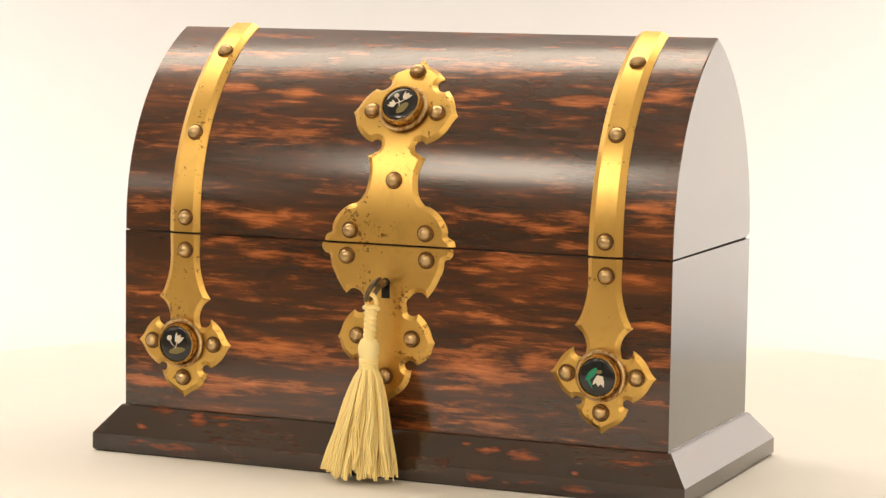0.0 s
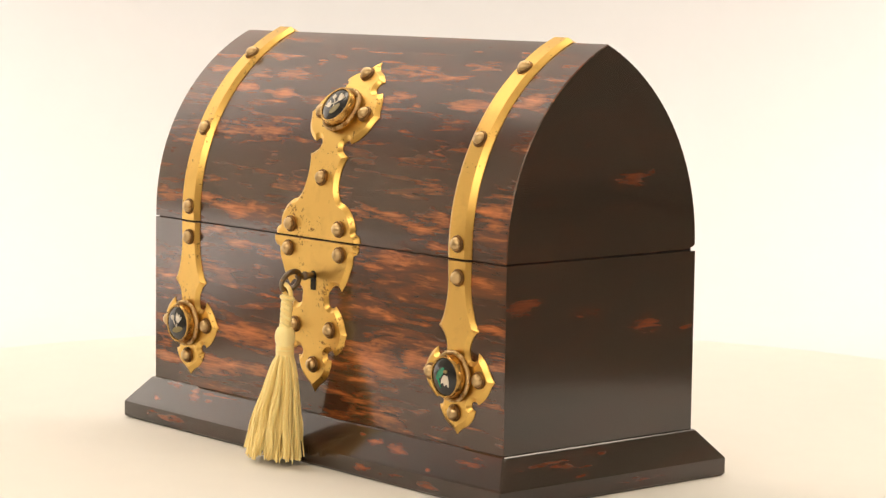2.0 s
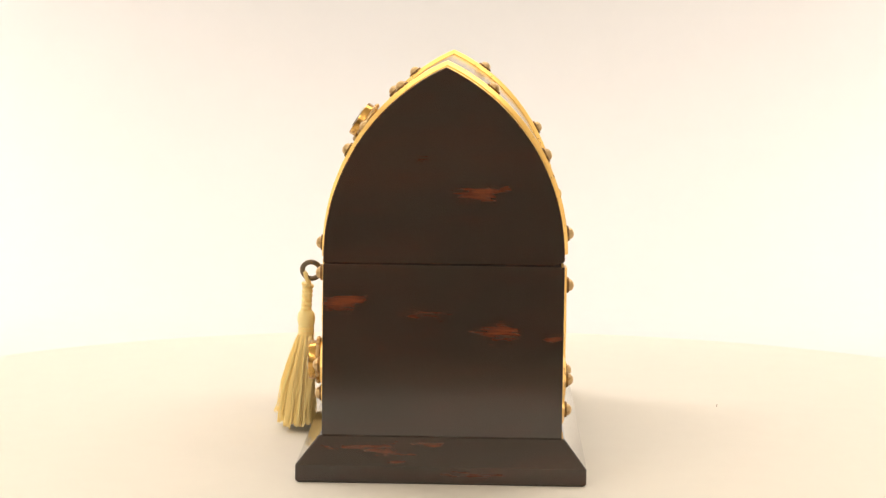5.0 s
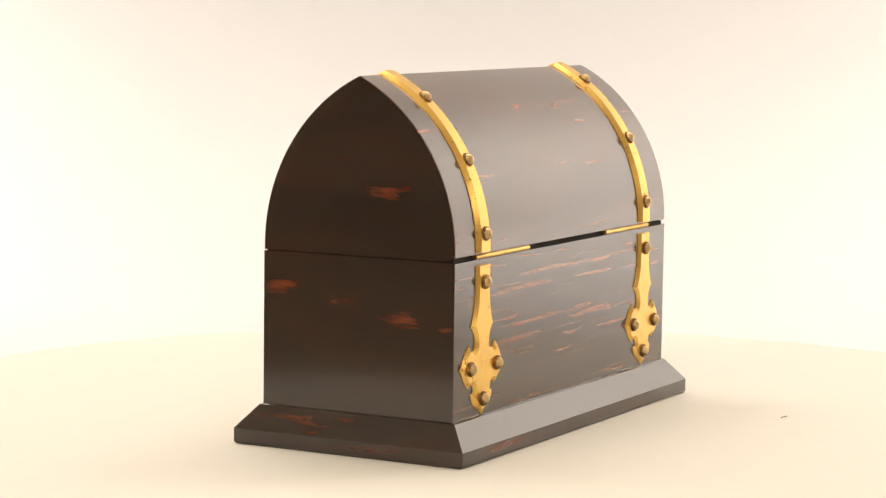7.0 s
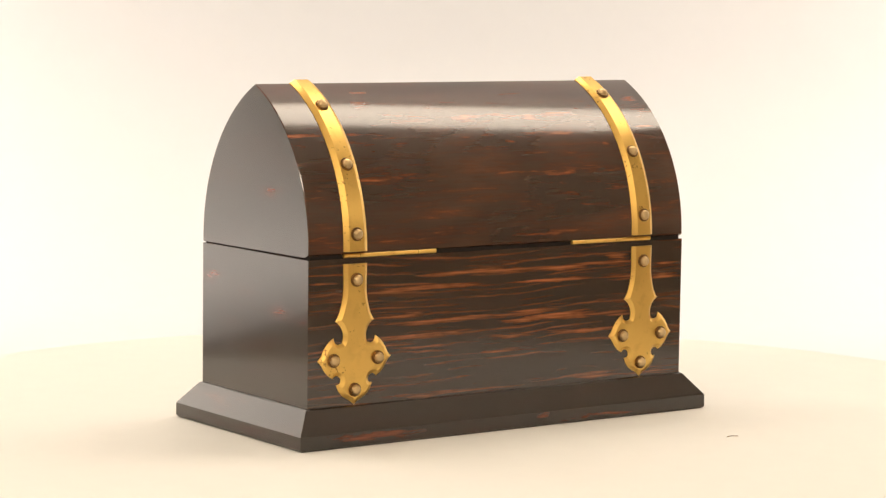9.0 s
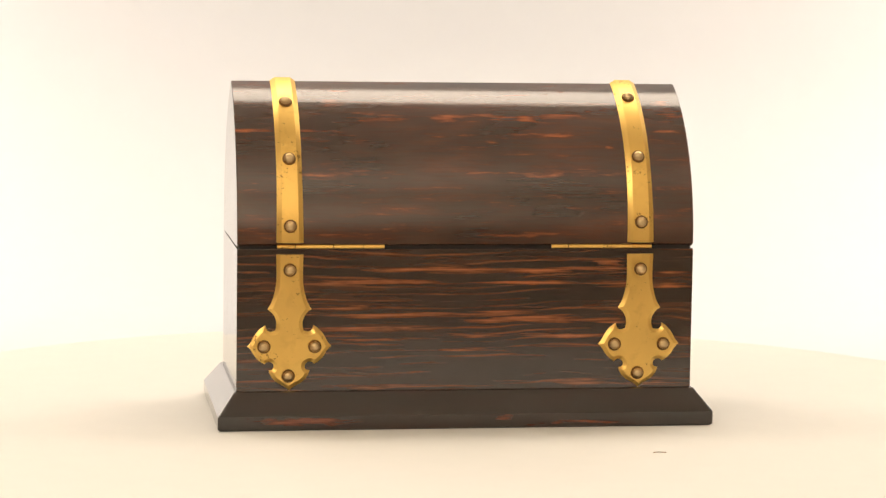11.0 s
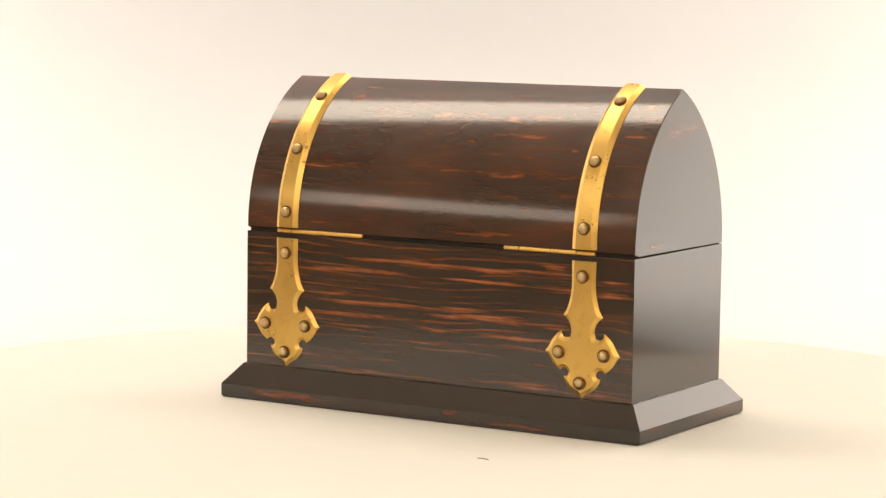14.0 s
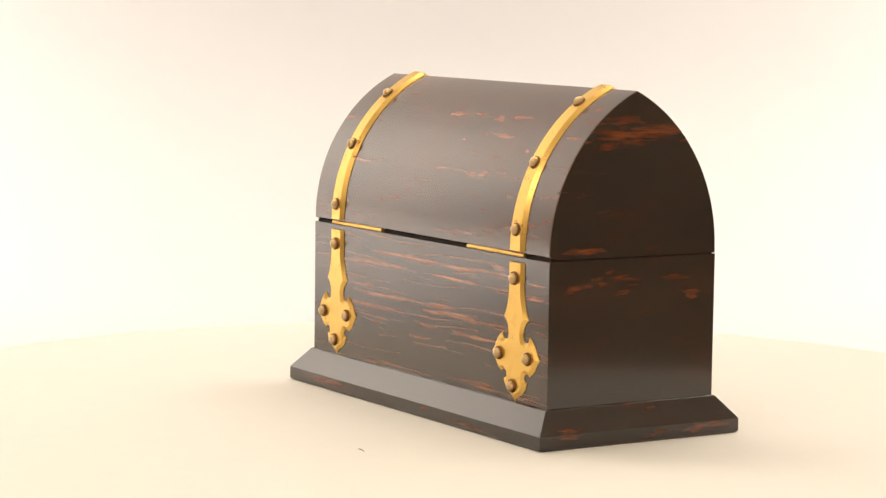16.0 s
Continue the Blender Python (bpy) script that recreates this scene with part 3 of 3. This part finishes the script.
def bell(cx, cy, size, turn):
    """Outline of a tulip-shaped flower with three teeth."""
    pts = [(-0.30, -0.55), (0.30, -0.55), (0.58, 0.05), (0.62, 0.58), (0.26, 0.28), (0.0, 0.62), (-0.26, 0.28), (-0.62, 0.58), (-0.58, 0.05)]
    c, s = math.cos(radians(turn)), math.sin(radians(turn))
    return [(cx + size * (x * c - y * s), cy + size * (x * s + y * c)) for x, y in pts]


def cabochon(m, parent, flower):
    """A pietra dura roundel in a drum bezel with a rope border."""
    base = part("roundel", turned([(0.0080, 0.0), (0.0083, 0.0008), (0.0082, 0.0052), (0.0079, 0.0058), (0.0073, 0.0058), (0.0071, 0.0052)], 48), BEZEL, parent, "round pietra dura roundel in a gilt drum bezel")
    base.matrix_local = m
    part("rope_border", ring_tube(0.0091, 0.00088, 0.0018, 360, 9, 60, 0.24), STUD, base, "twisted brass rope border")
    prof = [(0.0073 * math.cos(a), 0.0052 + 0.0011 * math.sin(a)) for a in [math.pi / 2 * i / 6.2 for i in range(7)]]
    part("stone", turned(prof, 40), ONYX, base, "polished black marble disc")
    z = 0.00575
    if flower == "tulips":
        part("leaf", blob(leaf(0.9, -2.6, 7.6, 2.7, 12), z, 0.0006), OLIVE, base, "olive marble leaf inlay")
        part("flower", blob(bell(1.6, 2.3, 3.1, -25), z, 0.0007), IVORY, base, "white marble flower inlay")
        part("bud", blob(leaf(-2.6, 2.4, 2.3, 2.2, 40), z, 0.0007), IVORY, base, "white marble bud inlay")
        part("stem", tube([(-2.3e-3, 1.4e-3, z + 4e-4), (-1.2e-3, -0.2e-3, z + 5e-4), (0.2e-3, -1.6e-3, z + 4e-4), (1.0e-3, 1.0e-3, z + 5e-4)], 0.00025, 5), IVORY, base)
    elif flower == "spray":
        part("leaf", blob(leaf(1.6, -2.2, 6.2, 3.2, 50), z, 0.0006), OLIVE, base, "olive marble leaf inlay")
        part("flower", blob(bell(2.2, 3.1, 2.7, -25), z, 0.0007), IVORY, base, "white marble flower inlay")
        part("bud", blob(leaf(-2.0, 3.2, 2.2, 2.1, 0), z, 0.0007), IVORY, base, "white marble bud inlay")
        part("flower", blob(bell(-3.0, -0.7, 2.5, 60), z, 0.0007), IVORY, base, "white marble flower inlay")
        part("stem", tube([(-1.8e-3, 2.4e-3, z + 4e-4), (-0.4e-3, 1.0e-3, z + 5e-4), (0.2e-3, -1.6e-3, z + 4e-4)], 0.00025, 5), IVORY, base)
        part("stem", tube([(2.0e-3, 2.0e-3, z + 4e-4), (0.6e-3, 0.6e-3, z + 5e-4), (-2.0e-3, -0.4e-3, z + 4e-4)], 0.00025, 5), IVORY, base)
    else:
        part("leaf", blob(leaf(-1.9, 1.2, 6.6, 2.6, 48), z, 0.0006), GREEN, base, "green malachite leaf inlay")
        part("leaf", blob(leaf(-2.6, -2.0, 5.0, 0.9, -62), z, 0.0006), GREEN, base, "green malachite leaf inlay")
        part("flower", blob(bell(1.2, -1.2, 3.6, 170), z, 0.0007), IVORY, base, "white marble flower inlay")
        part("bud", blob(leaf(1.2, 2.2, 2.4, 1.5, 10), z, 0.0007), OLIVE, base, "pale marble bud inlay")
    return base


def rect(hx, hy, z):
    c = 0.0005
    return [(-hx + c, -hy, z), (hx - c, -hy, z), (hx, -hy + c, z), (hx, hy - c, z), (hx - c, hy, z), (-hx + c, hy, z), (-hx, hy - c, z), (-hx, -hy + c, z)]


def build_casket():
    c = tagged(new("casket"), "dome-topped dark calamander casket with gilt brass straps, closed", "casket")
    # plinth
    bm = loft([rect(0.1254, 0.0594, GROUND + 0.0003), rect(0.1261, 0.0601, GROUND + 0.0011), rect(0.1261, 0.0601, 0.0064), rect(0.1255, 0.0595, 0.0072),
               rect(0.1178, 0.0514, ZM - 0.0006), rect(0.1172, 0.0507, ZM - 0.0002), rect(0.1135, 0.0480, ZM - 0.0002)])
    for f in bm.faces:
        if abs(f.calc_center_median().x) > 0.116:
            f.material_index = 1 if f.calc_center_median().x > 0 else 3
        elif f.calc_center_median().y > 0.04:
            f.material_index = 2
    part("plinth", bm, [WOOD_PLINTH, WOOD_END, WOOD_PLINTH_BACK, WOOD_END_WEST], c, "chamfered calamander plinth", 0)
    # Black slab whose thin edge paints the shadow line under the plinth.
    part("foot_shade_slab", box(-0.1248, -0.0588, GROUND, 0.1248, 0.0588, GROUND + 0.0006), FOOT_SHADE, c, "thin black slab for the shadow line under the plinth")
    # lower case
    bm = box(-HW, -HD, ZM - 0.0006, HW, HD, ZS - 0.0002, 0.00014)
    for f in bm.faces:
        f.normal_update()
        if abs(f.normal.x) > 0.8:
            f.material_index = 1 if f.normal.x > 0 else 3
        elif f.normal.y > 0.8:
            f.material_index = 2
    case = part("case", bm, [WOOD, WOOD_END, WOOD_BACK, WOOD_END_WEST], c, "dark streaked calamander lower case", 12)
    # lid, with the back lower edge eased for the hinges
    prof = [(-HD, ZS + 0.0003), (-HD, ZS + 0.0015)]
    steps = 26
    full = math.asin((APEX - Z1) / RAD)
    for i in range(steps):
        a = full * i / steps
        prof.append((CY - RAD * math.cos(a), Z1 + RAD * math.sin(a)))
    prof += [(-0.0007, APEX - 0.0004), (0.0, APEX - 0.0001), (0.0007, APEX - 0.0004)]
    for i in reversed(range(steps)):
        a = full * i / steps
        prof.append((-CY + RAD * math.cos(a), Z1 + RAD * math.sin(a)))
    prof += [(HD, ZS + 0.0023), (HD - 0.0010, ZS + 0.0015), (HD - 0.004, ZS + 0.0006)]
    mid = Vector((0.0, 0.12))

    def slab(x, inset):
        out = []
        for y, z in prof:
            d = mid - Vector((y, z))
            p = Vector((y, z)) + d.normalized() * inset
            out.append((x, p.x, p.y))
        return out

    bm = loft([slab(-HW, 0.0004), slab(-HW + 0.0004, 0), slab(0, 0), slab(HW - 0.0004, 0), slab(HW, 0.0004)])
    for f in bm.faces:
        f.normal_update()
        if len(f.verts) > 4:
            f.material_index = 1 if f.calc_center_median().x > 0 else 3
        elif f.calc_center_median().y > 0:
            f.material_index = 2
    part("lid", bm, [WOOD_LID, WOOD_END, WOOD_LID_BACK, WOOD_END_WEST], c, "arched calamander lid, shut", 12)
    # Block added inside to stop light through the seam; its black is shade.
    part("seam_block", box(-HW + 0.0012, -HD + 0.0012, ZS - 0.010, HW - 0.0012, HD - 0.0014, ZS + 0.006), DARK, c, "added dark block that stops light through the lid seam", 0)
    # lid straps that run over the ridge, and the plates that end them
    for x in (X_LEFT, X_RIGHT):
        front, rear = ZS + 0.0005, 2 * S_TOP - ZS - 0.0030
        w0, w1 = 0.0068, 0.0064
        pts = [(x + w0, front), (x + w1, 0.130), (x + w1, 0.255), (x + w0, rear), (x - w0, rear), (x - w1, 0.255), (x - w1, 0.130), (x - w0, front)]
        plate("lid_strap", pts, c, "long gilt brass lid strap with bevelled edges", flat=(front, rear), rim=0.0025, high=0.0019)
        plate("strap_end", outline(STRAP_FRONT, x), c, "gilt brass strap end with leaf-shaped lobes", flat=(0.0887,))
        back = [(px, 2 * S_TOP - s) for px, s in outline(STRAP_BACK, x)]
        plate("strap_end", back, c, "gilt brass strap end with leaf-shaped lobes", flat=(2 * S_TOP - 0.0864,))
    plate("lid_hasp", outline(CENTRE_LID, X_MID), c, "scrolled gilt brass hasp plate, spotted with age", flat=(0.0897,), mat=PITTED)
    plate("lock_plate", outline(CENTRE_BODY, X_MID - 0.0010), c, "scrolled gilt brass lock plate with keyhole, spotted with age", flat=(0.0888,), mat=PITTED)
    # studs
    spots = []
    for x, front, rear in ((X_LEFT, (159.8, 128.5, 95.6), (162.6, 134.2, 102.4)), (X_RIGHT, (159.6, 133.6, 95.2), (159.4, 132.6, 100.4))):
        for z in front:
            spots.append((x + (0.001 if x < 0 else 0.0004), skin_length(z / 1000)))
        for z in rear:
            spots.append((x, 2 * S_TOP - skin_length(z / 1000)))
        spots += [(x + 0.001, 0.0825), (x - 0.0138, 0.0450), (x + 0.0138, 0.0450), (x, 0.0308)]
        spots += [(x, 2 * S_TOP - 0.0787), (x - 0.0126, 2 * S_TOP - 0.0403), (x + 0.0128, 2 * S_TOP - 0.0403), (x + 0.0006, 2 * S_TOP - 0.0255)]
    for dx, s in ((0.0, 0.1612), (-0.0136, 0.1418), (0.0140, 0.1418), (0.001, 0.1140), (-0.0162, 0.0943), (0.0158, 0.0945), (-0.0175, 0.0843),
                  (0.0163, 0.0842), (-0.0126, 0.0533), (0.0106, 0.0533), (-0.0005, 0.0381)):
        spots.append((X_MID + dx, s))
    first = None
    for i, (x, s) in enumerate(spots):
        m = on_skin(x, s) @ pose(0, 0, 0.0012, 0, 0, 37 * i)
        if first is None:
            bm = dome_stud()
            for f in bm.faces:
                if f.calc_center_median().z < 0.0016:
                    f.material_index = 1
            first = part("stud", bm, [STUD, TARNISH], c, "domed brass stud with a tarnished collar")
            first.matrix_local = m
        else:
            share("stud", first, c, m)
    cabochon(on_skin(X_LEFT - 0.0004, 0.0450) @ pose(0, 0, 0.0014), c, "tulips")
    cabochon(on_skin(X_RIGHT, 0.0450) @ pose(0, 0, 0.0014), c, "leaf")
    cabochon(on_skin(X_MID, 0.1424) @ pose(0, 0, 0.0014), c, "spray")
    # keyhole: round head and slot, near-black pieces on the plate for the hole's shade
    y = -HD - 0.0015
    bm = turned([(0.0019, 0.0), (0.0019, 0.0003)], 20)
    bmesh.ops.transform(bm, matrix=pose(0.0007, y, 0.0745, 90), verts=bm.verts)
    slot = box(-0.0010, y - 0.0003, 0.0685, 0.0024, y, 0.0740)
    me = bpy.data.meshes.new("slot")
    slot.to_mesh(me)
    bm.from_mesh(me)
    slot.free()
    part("keyhole", bm, DARK, c, "dark keyhole", 0)
    # hinges at the back
    for x0, x1 in ((0.0424, 0.0965), (-0.0946, -0.0425)):
        bm = bmesh.new()
        cuts = [0, 0.2, 0.48, 0.83, 1.0]
        for a, b in zip(cuts, cuts[1:]):
            tube([(x0 + (x1 - x0) * a + 0.0002, HD - 0.0004, ZS + 0.0010), (x0 + (x1 - x0) * b - 0.0002, HD - 0.0004, ZS + 0.0010)], 0.00105, 10, bm)
        part("hinge", bm, BRASS, c, "brass butt hinge with knuckles")
    return c


# ---- key with its tassel ----


def build_key():
    k = tagged(new("key"), "small dark steel key in the lock with a gold silk tassel", "key")
    x, z = 0.0007, 0.0745
    y0 = -HD - 0.0009
    bm = turned([(0.0011, 0.0), (0.0013, 0.0004), (0.0013, 0.0042), (0.0018, 0.0046), (0.0018, 0.0056), (0.0013, 0.0062), (0.0014, 0.0085), (0.0008, 0.0095)], 16)
    bmesh.ops.transform(bm, matrix=pose(x, y0, z, 90), verts=bm.verts)
    part("stem", bm, STEEL, k, "turned dark steel key stem")
    bm = ring_tube(0.0041, 0.00115, 0, 36, 10)
    bmesh.ops.transform(bm, matrix=pose(x, y0 - 0.0122, z - 0.0016) @ pose(0, 0, 0, 0, 118, 0) @ Matrix.Diagonal((1.12, 1.0, 0.8, 1)), verts=bm.verts)
    part("bow", bm, STEEL, k, "ring-shaped key bow")
    ty = y0 - 0.0138
    # tassel
    bm = bmesh.new()
    loop = [(x + 0.0022 * math.sin(a), ty - 0.0002 + 0.0022 * math.cos(a) * 0.5, z - 0.0055 - 0.0028 * math.cos(a)) for a in [2 * math.pi * i / 12 for i in range(13)]]
    tube(loop, 0.00095, 7, bm)
    loop = [(x + 0.0026 * math.cos(a), ty + 0.0020 * math.sin(a), z - 0.0084 - 0.0006 * math.sin(a)) for a in [2 * math.pi * i / 12 for i in range(13)]]
    tube(loop, 0.0010, 7, bm)
    tassel = part("tassel", bm, SILK, k, "pale gold silk tassel, knotted on the bow")
    bm = bmesh.new()
    top, bot = Vector((x, ty, z - 0.0080)), Vector((x - 0.0004, ty - 0.0006, 0.0540))
    for ph in (0, math.pi):
        tube([top.lerp(bot, i / 44) + Vector((0.00125 * math.cos(ph + i * 0.42), 0.00125 * math.sin(ph + i * 0.42), 0)) for i in range(45)], 0.00135, 8, bm)
    part("cord", bm, SILK, tassel, "twisted gold cord")
    hx, hy = x - 0.0006, ty - 0.0006
    prof = [(0.0016, 0.0548), (0.0030, 0.0541), (0.0038, 0.0527), (0.0042, 0.0508), (0.0040, 0.0488), (0.0036, 0.0473), (0.0033, 0.0464), (0.0034, 0.0440), (0.0036, 0.0405)]
    bm = turned(prof[::-1], 26)
    bmesh.ops.transform(bm, matrix=pose(hx, hy, 0), verts=bm.verts)
    part("head", bm, SILK, tassel, "round bound silk head")
    bm = bmesh.new()
    for i in range(6):
        zz = 0.0464 - i * 0.00068
        tube([(hx + 0.0034 * math.cos(a), hy + 0.0034 * math.sin(a), zz) for a in [2 * math.pi * j / 22 for j in range(23)]], 0.00042, 5, bm)
    part("binding", bm, SILK, tassel, "wound silk binding")
    rnd = random.Random(5)
    bm = bmesh.new()
    for lock in range(74):
        a, q = rnd.uniform(0, 2 * math.pi), math.sqrt(rnd.uniform(0.05, 1.0))
        lock_end = 0.0424 - 0.0030 * rnd.random() - (0.005 if rnd.random() < 0.12 else 0)
        lock_ph, lock_amp = rnd.uniform(0, 6.28), rnd.uniform(0.0002, 0.0010)
        for i in range(11):
            ax_, ay_ = math.cos(a) * q + rnd.gauss(0, 0.045), math.sin(a) * q + rnd.gauss(0, 0.06)
            length = lock_end - 0.0015 * rnd.random()
            ph, amp = lock_ph + rnd.gauss(0, 0.5), lock_amp * rnd.uniform(0.6, 1.3)
            pts = []
            for j in range(11):
                f = j / 10
                spread = f ** 0.72
                px = hx + ax_ * (0.0034 + 0.0127 * spread) - 0.0020 * f + amp * f * math.sin(ph + 9 * f)
                py = hy + ay_ * (0.0032 + 0.0060 * spread) - 0.0042 * f + amp * f * math.cos(ph + 8 * f)
                if 0.0432 - length * f < 0.0085:
                    py = min(py, -0.0608)
                pts.append((px, py, 0.0432 - length * f))
            tube(pts, 0.00027, 4, bm)
    tagged(part("skirt", bm, SILK, tassel, "long loose strands of gold silk"), kind="stuff")
    return k


turntable, casket, key = build_turntable(), build_casket(), build_key()

# ---- what turns ----
AXIS = Vector((0.0016, 0.0190, 0.0))


def heading(t):
    """The casket's turn in degrees; the turntable runs clockwise at a steady pace."""
    return -25.2946 - 13.3306 * t - 0.0191396 * t * t + 0.000876055 * t ** 3


def motions():
    times = [0.5 * i for i in range(33)]
    for thing in (turntable, casket, key):
        rows = []
        for t in times:
            m = Matrix.Rotation(radians(heading(t)), 4, "Z")
            rows.append((t, m if thing is turntable else m @ Matrix.Translation(-AXIS)))
        walk(thing, rows)


motions()
